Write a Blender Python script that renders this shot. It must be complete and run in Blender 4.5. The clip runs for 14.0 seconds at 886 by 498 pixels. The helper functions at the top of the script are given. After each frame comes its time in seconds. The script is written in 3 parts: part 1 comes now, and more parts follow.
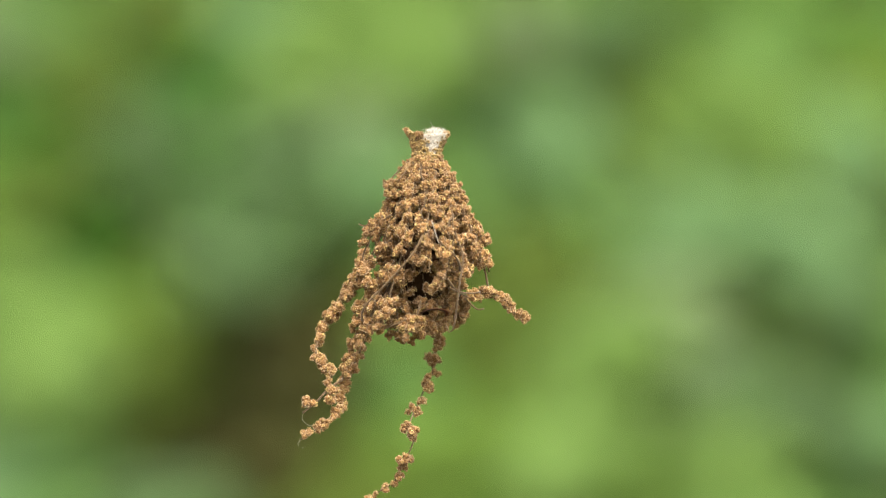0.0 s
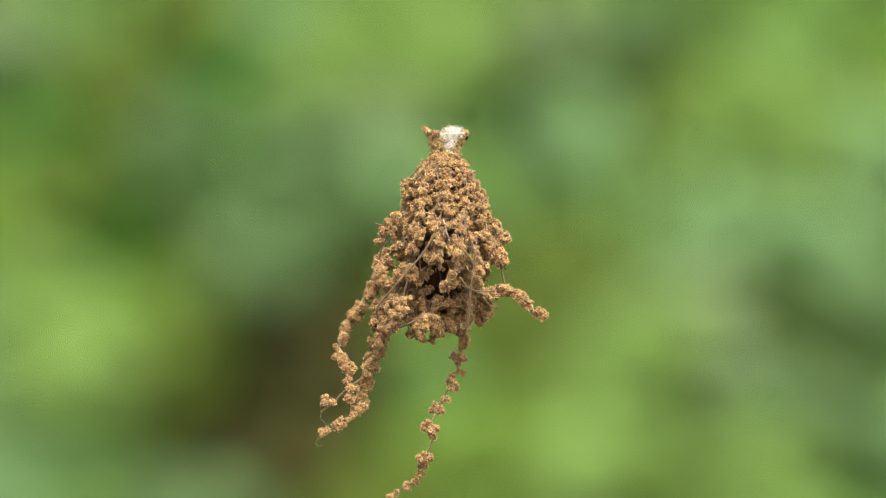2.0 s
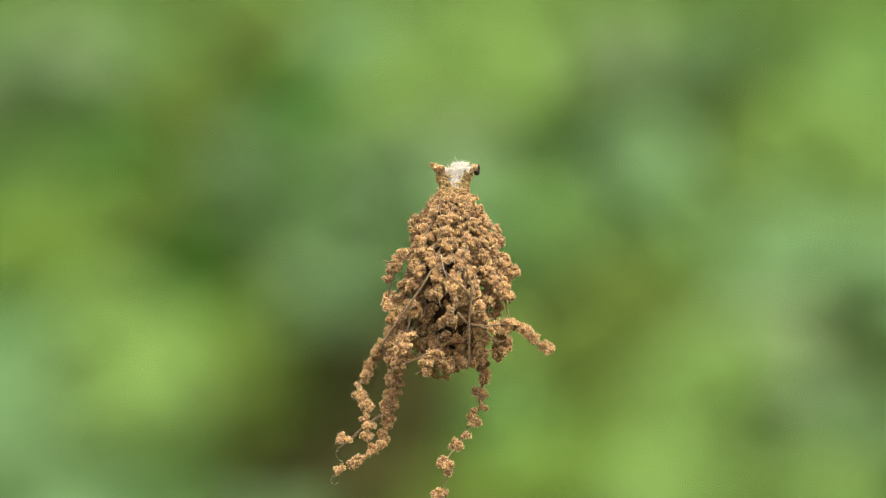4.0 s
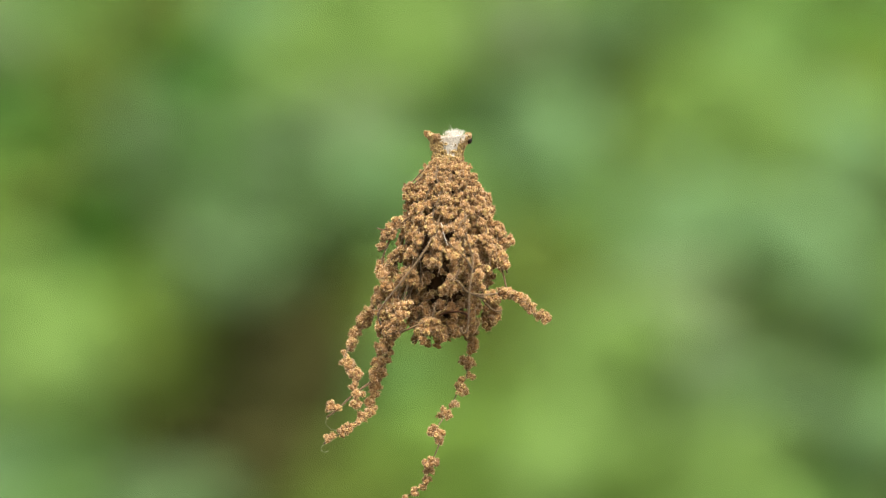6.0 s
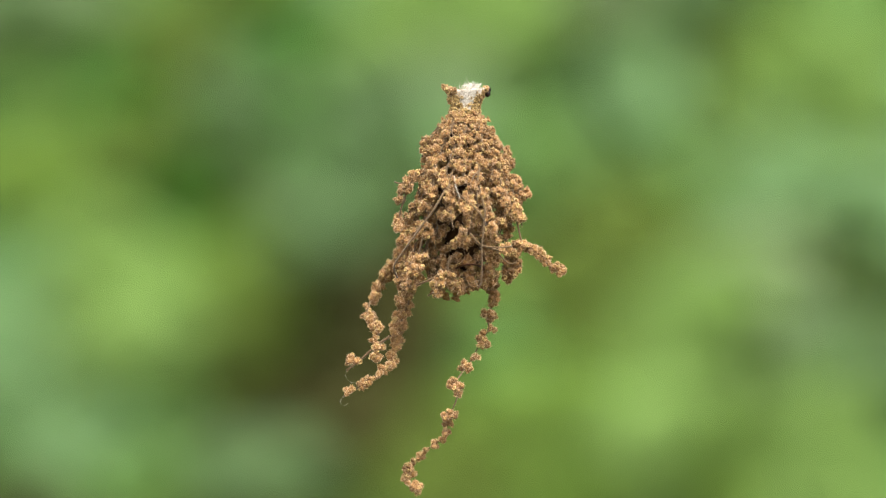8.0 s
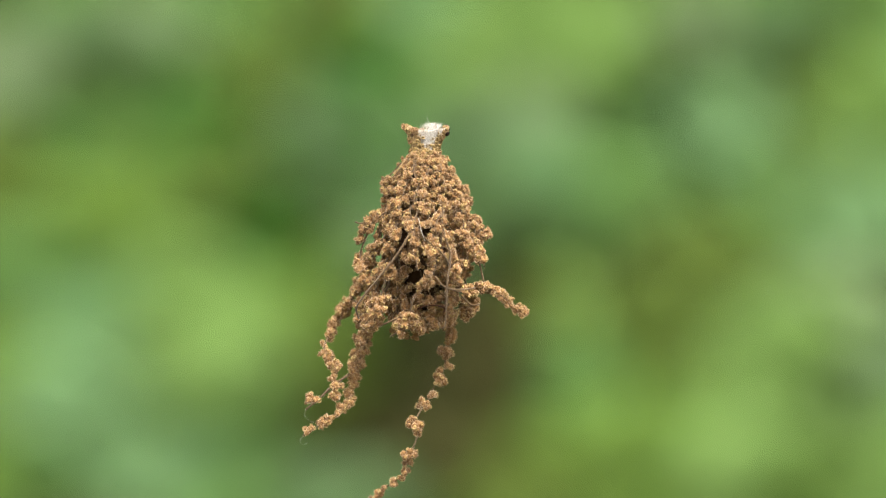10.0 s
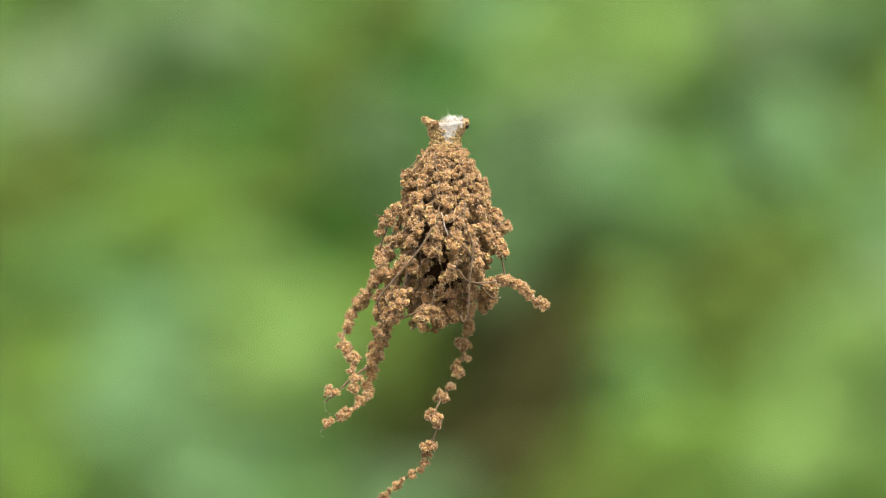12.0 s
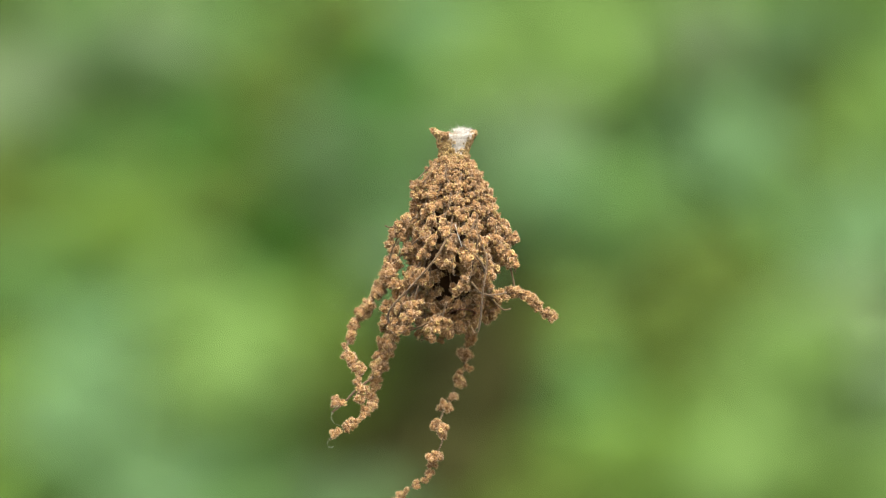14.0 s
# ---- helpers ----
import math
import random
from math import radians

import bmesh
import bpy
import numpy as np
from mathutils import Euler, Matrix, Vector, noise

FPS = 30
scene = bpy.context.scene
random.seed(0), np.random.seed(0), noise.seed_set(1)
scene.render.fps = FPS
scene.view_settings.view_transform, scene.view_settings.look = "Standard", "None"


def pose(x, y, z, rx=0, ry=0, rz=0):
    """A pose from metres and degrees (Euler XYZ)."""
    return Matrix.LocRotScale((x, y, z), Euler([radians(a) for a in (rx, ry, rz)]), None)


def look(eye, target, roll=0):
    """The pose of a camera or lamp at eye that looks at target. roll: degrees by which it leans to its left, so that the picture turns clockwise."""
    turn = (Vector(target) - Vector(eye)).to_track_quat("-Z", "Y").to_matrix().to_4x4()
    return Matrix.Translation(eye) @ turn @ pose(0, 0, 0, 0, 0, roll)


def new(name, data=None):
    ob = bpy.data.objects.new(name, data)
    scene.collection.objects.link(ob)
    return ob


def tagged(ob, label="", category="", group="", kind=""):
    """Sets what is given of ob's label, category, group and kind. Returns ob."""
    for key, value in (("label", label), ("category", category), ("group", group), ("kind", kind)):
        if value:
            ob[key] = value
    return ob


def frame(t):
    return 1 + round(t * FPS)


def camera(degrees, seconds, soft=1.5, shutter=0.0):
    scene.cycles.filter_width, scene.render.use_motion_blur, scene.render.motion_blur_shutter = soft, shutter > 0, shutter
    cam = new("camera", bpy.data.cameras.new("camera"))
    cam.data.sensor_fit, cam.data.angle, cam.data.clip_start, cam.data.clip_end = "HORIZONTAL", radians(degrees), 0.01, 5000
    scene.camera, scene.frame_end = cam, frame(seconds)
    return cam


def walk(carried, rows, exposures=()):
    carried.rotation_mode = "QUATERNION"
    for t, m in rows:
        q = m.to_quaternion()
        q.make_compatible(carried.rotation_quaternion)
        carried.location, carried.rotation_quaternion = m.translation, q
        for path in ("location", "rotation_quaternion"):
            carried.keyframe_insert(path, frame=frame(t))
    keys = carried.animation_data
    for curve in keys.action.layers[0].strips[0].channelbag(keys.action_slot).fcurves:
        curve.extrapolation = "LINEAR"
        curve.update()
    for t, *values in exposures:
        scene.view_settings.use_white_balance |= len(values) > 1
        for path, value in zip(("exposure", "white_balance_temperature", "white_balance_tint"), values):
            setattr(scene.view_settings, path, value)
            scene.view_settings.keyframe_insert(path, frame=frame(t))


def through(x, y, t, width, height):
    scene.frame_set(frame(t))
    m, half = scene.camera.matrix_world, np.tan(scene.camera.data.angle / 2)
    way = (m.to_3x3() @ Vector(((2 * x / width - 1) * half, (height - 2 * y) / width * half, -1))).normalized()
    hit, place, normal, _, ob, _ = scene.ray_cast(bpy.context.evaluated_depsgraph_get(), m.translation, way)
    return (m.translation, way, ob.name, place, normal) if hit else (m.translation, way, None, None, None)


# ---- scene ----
cam = camera(12.0, 14.0, soft=1.1)
CAMERA_ROWS = [
    (0, pose(0, -0.7459, 1.5, 90.000, 0, 0.000)),
    (0.5, pose(0, -0.7459, 1.5, 90.131, 0, 0.753)),
    (1, pose(0, -0.7459, 1.5, 90.154, 0, 0.730)),
    (1.5, pose(0, -0.7459, 1.5, 90.061, 0, 0.361)),
    (2, pose(0, -0.7459, 1.5, 89.954, 0, 0.353)),
    (2.5, pose(0, -0.7459, 1.5, 90.023, 0, 0.476)),
    (3, pose(0, -0.7459, 1.5, 90.169, 0, 1.114)),
    (3.5, pose(0, -0.7459, 1.5, 90.261, 0, 1.244)),
    (3.7, pose(0, -0.7459, 1.5, 90.346, 0, 1.352)),
    (5.8, pose(0, -0.7459, 1.5, 90.246, 0, 0.169)),
    (6, pose(0, -0.7459, 1.5, 89.908, 0, -0.008)),
    (6.5, pose(0, -0.7459, 1.5, 89.539, 0, 0.115)),
    (7, pose(0, -0.7459, 1.5, 89.270, 0, 1.091)),
    (7.5, pose(0, -0.7459, 1.5, 89.086, 0, 1.252)),
    (8, pose(0, -0.7459, 1.5, 89.386, 0, 1.229)),
    (8.5, pose(0, -0.7459, 1.5, 89.723, 0, 1.075)),
    (8.7, pose(0, -0.7459, 1.5, 89.708, 0, 0.883)),
    (10.8, pose(0, -0.7459, 1.5, 89.908, 0, 3.261)),
    (11, pose(0, -0.7459, 1.5, 89.862, 0, 3.330)),
    (11.5, pose(0, -0.7459, 1.5, 89.846, 0, 3.452)),
    (12, pose(0, -0.7459, 1.5, 89.908, 0, 3.207)),
    (12.5, pose(0, -0.7459, 1.5, 89.962, 0, 3.108)),
    (13, pose(0, -0.7459, 1.5, 90.000, 0, 2.863)),
    (13.5, pose(0, -0.7459, 1.5, 89.962, 0, 2.748)),
    (14, pose(0, -0.7459, 1.5, 90.061, 0, 2.456)),
]
walk(cam, CAMERA_ROWS, exposures=[(0.0, 1.68, 6550, 8), (6.0, 1.68, 6500, 8), (8.5, 1.7, 6250, 10), (11.0, 1.7, 6200, 10), (14.0, 1.7, 6150, 10)])
# a long lens wide open: only the hanging case lies in focus
cam.data.dof.use_dof = True
cam.data.dof.focus_distance = 0.7419
cam.data.dof.aperture_fstop = 8.2

# ---- world and light: a bright overcast day ----
world = bpy.data.worlds.new("overcast_sky")
scene.world = world
world.use_nodes = True
wn, wl = world.node_tree.nodes, world.node_tree.links
sky = wn.new("ShaderNodeTexSky")
sky.sky_type = "NISHITA"
sky.sun_disc = False
sky.sun_elevation, sky.sun_rotation = radians(56), radians(163)
sky.air_density, sky.dust_density, sky.ozone_density = 1.0, 4.0, 1.0
soften = wn.new("ShaderNodeHueSaturation")
soften.inputs["Saturation"].default_value = 0.15
wl.new(sky.outputs[0], soften.inputs["Color"])
wl.new(soften.outputs[0], wn["Background"].inputs["Color"])
wn["Background"].inputs["Strength"].default_value = 0.15

sun_data = bpy.data.lights.new("sun", "SUN")
sun_data.energy, sun_data.angle, sun_data.color = 1.7, radians(18), (1.0, 0.97, 0.90)
sun = new("sun", sun_data)
sun.matrix_world = look((0.6, -1.95, 4.5), (0, 0, 1.5))


# ---- materials ----
def material(name, rough=0.8):
    m = bpy.data.materials.new(name)
    m.use_nodes = True
    b = m.node_tree.nodes["Principled BSDF"]
    b.inputs["Roughness"].default_value = rough
    return m, m.node_tree.nodes, m.node_tree.links, b


def mixed(nodes, links, factor, low, high):
    """A colour between low and high."""
    mix = nodes.new("ShaderNodeMix")
    mix.data_type = "RGBA"
    mix.inputs["A"].default_value = (*low, 1) if isinstance(low, tuple) else (0, 0, 0, 1)
    mix.inputs["B"].default_value = (*high, 1) if isinstance(high, tuple) else (0, 0, 0, 1)
    if not isinstance(low, tuple):
        links.new(low, mix.inputs["A"])
    if not isinstance(high, tuple):
        links.new(high, mix.inputs["B"])
    links.new(factor, mix.inputs["Factor"])
    return mix.outputs["Result"]


def noise_of(nodes, links, scale, detail=3.0, low=0.35, high=0.65):
    co = nodes.new("ShaderNodeTexCoord")
    n = nodes.new("ShaderNodeTexNoise")
    n.inputs["Scale"].default_value, n.inputs["Detail"].default_value = scale, detail
    links.new(co.outputs["Object"], n.inputs["Vector"])
    r = nodes.new("ShaderNodeMapRange")
    r.inputs["From Min"].default_value, r.inputs["From Max"].default_value = low, high
    links.new(n.outputs["Fac"], r.inputs["Value"])
    return r.outputs["Result"]


def bump(nodes, links, b, height, strength, distance):
    n = nodes.new("ShaderNodeBump")
    n.inputs["Strength"].default_value, n.inputs["Distance"].default_value = strength, distance
    links.new(height, n.inputs["Height"])
    links.new(n.outputs["Normal"], b.inputs["Normal"])


def plant_fibre(name, low, high, rough=0.9, sheen=0.0, scale=1500, through=0.0):
    """Dry plant matter with a fine and a coarse variation."""
    m, nodes, links, b = material(name, rough)
    fine = noise_of(nodes, links, scale)
    coarse = noise_of(nodes, links, scale / 9, 2.0)
    info = nodes.new("ShaderNodeObjectInfo")
    island = nodes.new("ShaderNodeNewGeometry")
    add = nodes.new("ShaderNodeMath")
    add.operation = "ADD"
    links.new(info.outputs["Random"], add.inputs[0])
    links.new(island.outputs["Random Per Island"], add.inputs[1])
    half = nodes.new("ShaderNodeMath")
    half.operation = "MULTIPLY"
    half.inputs[1].default_value = 0.5
    links.new(add.outputs[0], half.inputs[0])
    a = mixed(nodes, links, fine, low, high)
    darker = tuple(c * 0.55 for c in low)
    paler = tuple(min(1, c * 1.12) for c in high)
    c = mixed(nodes, links, half.outputs[0], darker, paler)
    d = mixed(nodes, links, coarse, a, c)
    links.new(d, b.inputs["Base Color"])
    b.inputs["Sheen Weight"].default_value = sheen
    b.inputs["Sheen Roughness"].default_value = 0.5
    b.inputs["Specular IOR Level"].default_value = 0.15
    if through:
        out = nodes["Material Output"]
        tr = nodes.new("ShaderNodeBsdfTranslucent")
        links.new(d, tr.inputs["Color"])
        ms = nodes.new("ShaderNodeMixShader")
        ms.inputs[0].default_value = through
        links.new(b.outputs[0], ms.inputs[1])
        links.new(tr.outputs[0], ms.inputs[2])
        links.new(ms.outputs[0], out.inputs["Surface"])
    return m


FUZZ = plant_fibre("tan_flower_fuzz", (0.106, 0.0455, 0.0110), (0.306, 0.162, 0.057), 0.95, 0.12, 1600)
ANTHER = plant_fibre("golden_anther", (0.24, 0.140, 0.040), (0.54, 0.38, 0.15), 0.35, 0.0, 2200)
HAIR = plant_fibre("pale_fuzz_hair", (0.58, 0.37, 0.19), (0.84, 0.62, 0.395), 0.8, 0.2, 900, 0.25)
STEM = plant_fibre("grey_brown_stem", (0.058, 0.031, 0.011), (0.14, 0.084, 0.036), 0.85, 0.2, 1800)
SILK = plant_fibre("white_silk", (0.42, 0.33, 0.22), (0.78, 0.73, 0.65), 0.85, 0.2, 900, 0.1)
# the bag's brown, darkened to deepen the shade in gaps and hollow
CORE = plant_fibre("shade_brown_bag_wall", (0.016, 0.008, 0.003), (0.06, 0.027, 0.009), 0.9, 0.0, 700)
HUSK = plant_fibre("red_brown_husk", (0.03, 0.009, 0.004), (0.08, 0.026, 0.009), 0.4, 0.0, 900)
FLAKE = plant_fibre("brown_husk_flake", (0.15, 0.085, 0.03), (0.33, 0.21, 0.085), 0.7, 0.1, 2000)
HEAD = plant_fibre("dark_head_shell", (0.010, 0.006, 0.005), (0.035, 0.018, 0.012), 0.25, 0.0, 900)


def foliage(name, low, high, through=0.45, rough=0.5):
    """A leaf: blotched, with side veins, letting some light through."""
    m, nodes, links, b = material(name, rough)
    blotch = noise_of(nodes, links, 22, 3.0)
    info = nodes.new("ShaderNodeObjectInfo")
    island = nodes.new("ShaderNodeNewGeometry")
    add = nodes.new("ShaderNodeMath")
    add.operation = "ADD"
    links.new(info.outputs["Random"], add.inputs[0])
    links.new(island.outputs["Random Per Island"], add.inputs[1])
    frac = nodes.new("ShaderNodeMath")
    frac.operation = "FRACT"
    links.new(add.outputs[0], frac.inputs[0])
    a = mixed(nodes, links, frac.outputs[0], low, high)
    dark = tuple(c * 0.8 for c in low)
    soft = nodes.new("ShaderNodeMath")
    soft.operation = "MULTIPLY"
    soft.inputs[1].default_value = 0.35
    links.new(blotch, soft.inputs[0])
    c = mixed(nodes, links, soft.outputs[0], a, dark)
    links.new(c, b.inputs["Base Color"])
    wave = nodes.new("ShaderNodeTexWave")
    wave.inputs["Scale"].default_value, wave.inputs["Distortion"].default_value = 60, 2
    bump(nodes, links, b, wave.outputs["Fac"], 0.25, 0.001)
    b.inputs["Specular IOR Level"].default_value = 0.08
    tr = nodes.new("ShaderNodeBsdfTranslucent")
    links.new(c, tr.inputs["Color"])
    ms = nodes.new("ShaderNodeMixShader")
    ms.inputs[0].default_value = through
    links.new(b.outputs[0], ms.inputs[1])
    links.new(tr.outputs[0], ms.inputs[2])
    links.new(ms.outputs[0], nodes["Material Output"].inputs["Surface"])
    return m


# kinds differ in green; lime also carries sunlit foliage in its colour
LEAF = {
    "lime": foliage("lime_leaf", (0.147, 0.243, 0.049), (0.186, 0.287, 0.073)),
    "yellowgreen": foliage("yellow_green_leaf", (0.121, 0.204, 0.027), (0.156, 0.243, 0.041)),
    "green": foliage("fresh_green_leaf", (0.048, 0.141, 0.016), (0.070, 0.182, 0.023)),
    "bluish": foliage("blue_green_leaf", (0.148, 0.260, 0.093), (0.189, 0.304, 0.123)),
    "mid": foliage("mid_green_leaf", (0.110, 0.206, 0.046), (0.138, 0.245, 0.060)),
    # shade of the gaps between plants, put into the leaf colour
    "dark": foliage("shade_green_leaf", (0.040, 0.082, 0.011), (0.062, 0.107, 0.018)),
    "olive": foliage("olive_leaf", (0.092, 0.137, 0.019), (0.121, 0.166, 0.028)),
    "pale": foliage("pale_grey_leaf", (0.177, 0.250, 0.100), (0.224, 0.290, 0.139)),
    "greyish": foliage("grey_green_leaf", (0.092, 0.155, 0.054), (0.116, 0.184, 0.068)),
    # soil brown with the gap's shade put into the leaf colour
    "dry": foliage("gap_brown_leaf", (0.045, 0.044, 0.011), (0.061, 0.058, 0.015), 0.25, 0.7),
}
TWIG = plant_fibre("undergrowth_stem", (0.07, 0.075, 0.03), (0.13, 0.12, 0.055), 0.8, 0.0, 60)


def litter():
    """Brown leaf litter and soil with patches of moss."""
    m, nodes, links, b = material("leaf_litter", 0.95)
    fine = noise_of(nodes, links, 26, 8.0)
    coarse = noise_of(nodes, links, 1.8, 4.0)
    brown = mixed(nodes, links, fine, (0.030, 0.028, 0.009), (0.058, 0.052, 0.017))
    moss = mixed(nodes, links, fine, (0.034, 0.036, 0.009), (0.054, 0.056, 0.016))
    links.new(mixed(nodes, links, coarse, brown, moss), b.inputs["Base Color"])
    bump(nodes, links, b, fine, 0.7, 0.03)
    b.inputs["Specular IOR Level"].default_value = 0.05
    return m


LITTER = litter()


# ---- building helpers ----
def mesh_of(name, bm, *mats):
    me = bpy.data.meshes.new(name)
    bm.to_mesh(me)
    bm.free()
    for m in mats:
        me.materials.append(m)
    for p in me.polygons:
        p.use_smooth = True
    return me


def part(name, data, parent, label=""):
    ob = new(name, data)
    ob.parent = parent
    return tagged(ob, label)


def spline(points, step):
    """Points about step apart on a smooth curve through the given ones."""
    pts = [Vector(p) for p in points]
    pts = [pts[0] * 2 - pts[1]] + pts + [pts[-1] * 2 - pts[-2]]
    out = []
    for i in range(1, len(pts) - 2):
        a, b, c, d = pts[i - 1:i + 3]
        n = max(1, round((c - b).length / step))
        for k in range(n):
            t = k / n
            out.append(0.5 * (2 * b + (c - a) * t + (2 * a - 5 * b + 4 * c - d) * t * t + (3 * b - a - 3 * c + d) * t ** 3))
    out.append(pts[-2])
    return out


def tube(bm, pts, r0, r1, sides=7, mat=0, wobble=0.0, rng=None):
    """A tapered round stem along pts, closed at both ends."""
    rings = []
    side = Vector((0.31, 0.9, 0.29))
    for i, p in enumerate(pts):
        way = (pts[min(i + 1, len(pts) - 1)] - pts[max(i - 1, 0)]).normalized()
        u = way.cross(side)
        u = u.normalized() if u.length > 1e-6 else way.orthogonal().normalized()
        v = way.cross(u)
        r = r0 + (r1 - r0) * i / max(1, len(pts) - 1)
        if wobble:
            r *= 1 + wobble * (rng.random() * 2 - 1)
        rings.append([bm.verts.new(p + (u * math.cos(a) + v * math.sin(a)) * r)
                      for a in (2 * math.pi * k / sides for k in range(sides))])
    for a, b in zip(rings, rings[1:]):
        for k in range(sides):
            bm.faces.new((a[k], a[(k + 1) % sides], b[(k + 1) % sides], b[k])).material_index = mat
    bm.faces.new(rings[0][::-1]).material_index = mat
    bm.faces.new(rings[-1]).material_index = mat


def hair(bm, root, way, length, width, mat):
    """One fine hair: a slim three-sided spike."""
    u = way.orthogonal().normalized() * width
    v = way.cross(u).normalized() * width
    tip = bm.verts.new(root + way * length)
    ring = [bm.verts.new(root + q) for q in (u, -0.5 * u + 0.87 * v, -0.5 * u - 0.87 * v)]
    for k in range(3):
        bm.faces.new((ring[k], ring[(k + 1) % 3], tip)).material_index = mat


def sprinkle(rng):
    """A random direction."""
    while True:
        v = Vector((rng.uniform(-1, 1), rng.uniform(-1, 1), rng.uniform(-1, 1)))
        if 0.05 < v.length < 1:
            return v.normalized()


# ---- ground: one sheet, flat before the camera, a bank behind the undergrowth, then level to the horizon ----
def ground_height(x, y):
    s = min(1, max(0, (y - 3.6) / 1.5))
    s = s * s * (3 - 2 * s)
    return 2.6 * s + 0.05 * noise.noise((x * 1.3, y * 1.3, 0)) + 0.02 * noise.noise((x * 5, y * 5, 3))


def build_ground():
    bm = bmesh.new()
    near = [i * 0.12 for i in range(-40, 41)]
    xs = [-4000, -600, -100, -25, -9] + near + [9, 25, 100, 600, 4000]
    ys = [-4000, -600, -100, -25, -8, -4] + [-2 + i * 0.12 for i in range(80)] + [9, 14, 30, 100, 600, 4000]
    grid = [[bm.verts.new((x, y, ground_height(x, y))) for x in xs] for y in ys]
    for a, b in zip(grid, grid[1:]):
        for k in range(len(xs) - 1):
            bm.faces.new((a[k], a[k + 1], b[k + 1], b[k]))
    tagged(new("ground", mesh_of("ground", bm, LITTER)), "brown leaf litter and moss on a woodland bank", "ground", "", "structure")


build_ground()


# ---- undergrowth behind: out of focus ----
def leaf_mesh(name, mat, rng, length=1.0, width=0.55):
    """A folded, drooping oval leaf of unit length with a short stalk, base at the origin, along +x."""
    bm = bmesh.new()
    rows = []
    droop, fold, twist = rng.uniform(0.1, 0.35), rng.uniform(0.08, 0.22), rng.uniform(-0.12, 0.12)
    n = 8
    for i in range(n + 1):
        t = i / n
        w = width * 0.5 * math.sin(math.pi * t ** 0.8) ** 0.8 if 0 < t < 1 else 0.012
        row = []
        for s in (-1, -0.5, 0, 0.5, 1):
            wave = 0.02 * math.sin(t * 19 + s * 3)
            row.append(bm.verts.new((t * length, s * w, fold * abs(s) * w * 2 - droop * t * t + twist * s * w * 2 + wave * abs(s))))
        rows.append(row)
    for a, b in zip(rows, rows[1:]):
        for k in range(4):
            bm.faces.new((a[k], b[k], b[k + 1], a[k + 1]))
    tube(bm, [Vector((-0.22, 0, 0.02)), Vector((-0.1, 0, 0.01)), Vector((0.03, 0, -0.005))], 0.014, 0.012, 5)
    tube(bm, spline([(0, 0, -0.006), (0.5, 0, -droop * 0.25 - 0.008), (0.97, 0, -droop * 0.94 - 0.006)], 0.25), 0.012, 0.004, 4)
    return mesh_of(name, bm, mat)


SPECIES = {
    "lime": ("bright lime-green leafy sapling in the blurred undergrowth", "sapling"),
    "yellowgreen": ("yellow-green leafy sapling in the blurred undergrowth", "sapling"),
    "green": ("deep fresh-green leafy shrub in the blurred undergrowth", "shrub"),
    "bluish": ("pale blue-green leafy shrub in the blurred undergrowth", "shrub"),
    "mid": ("mid-green leafy shrub in the blurred undergrowth", "shrub"),
    "dark": ("shrub with shade put into its dark green leaves, in the blurred undergrowth", "shrub"),
    "olive": ("olive-brown leafy shrub in the blurred undergrowth", "shrub"),
    "pale": ("pale grey-beige leafy sapling in the blurred undergrowth", "sapling"),
    "greyish": ("dull grey-green leafy shrub in the blurred undergrowth", "shrub"),
    "dry": ("dark brown shrub added to fill the brown gap in the blurred undergrowth", "shrub"),
}
# shrubs: x, height, half width, half height
SHRUBS_BLUISH = [
    (-0.162, 1.719, 0.035, 0.011), (0.091, 1.591, 0.041, 0.039), (0.366, 1.589, 0.016, 0.036), (-0.472, 1.367, 0.049, 0.032),
    (-0.411, 1.296, 0.039, 0.019), (-0.464, 1.433, 0.030, 0.010), (-0.368, 1.372, 0.025, 0.020), (0.309, 1.511, 0.031, 0.015),
    (0.353, 1.485, 0.020, 0.008), (0.238, 1.524, 0.056, 0.026), (0.381, 1.334, 0.020, 0.020), (-0.074, 1.562, 0.026, 0.026)]
# dark-leaved shrubs set where shaded gaps would show
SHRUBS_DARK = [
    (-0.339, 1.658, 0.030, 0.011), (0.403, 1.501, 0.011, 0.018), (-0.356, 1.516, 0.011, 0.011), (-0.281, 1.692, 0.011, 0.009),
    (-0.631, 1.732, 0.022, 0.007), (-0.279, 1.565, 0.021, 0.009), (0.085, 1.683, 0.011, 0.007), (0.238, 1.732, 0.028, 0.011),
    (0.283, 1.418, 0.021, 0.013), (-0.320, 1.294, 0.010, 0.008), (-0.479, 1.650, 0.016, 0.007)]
# added shrubs that fill the brown gap where shaded ground would show
SHRUBS_BROWN_GAP = [
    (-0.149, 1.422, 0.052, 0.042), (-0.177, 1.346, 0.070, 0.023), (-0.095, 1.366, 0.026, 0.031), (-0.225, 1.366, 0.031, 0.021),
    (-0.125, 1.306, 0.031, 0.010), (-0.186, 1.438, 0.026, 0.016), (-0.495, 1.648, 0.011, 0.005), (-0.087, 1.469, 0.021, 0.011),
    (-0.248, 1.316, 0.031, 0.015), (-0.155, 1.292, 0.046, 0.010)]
SHRUBS_GREEN = [
    (-0.223, 1.670, 0.032, 0.035), (0.035, 1.634, 0.021, 0.021), (-0.247, 1.612, 0.016, 0.016), (-0.313, 1.553, 0.016, 0.011),
    (0.390, 1.718, 0.022, 0.011), (-0.473, 1.467, 0.016, 0.006), (-0.535, 1.559, 0.021, 0.016), (-0.386, 1.607, 0.032, 0.027),
    (-0.320, 1.506, 0.018, 0.016), (-0.187, 1.561, 0.047, 0.008)]
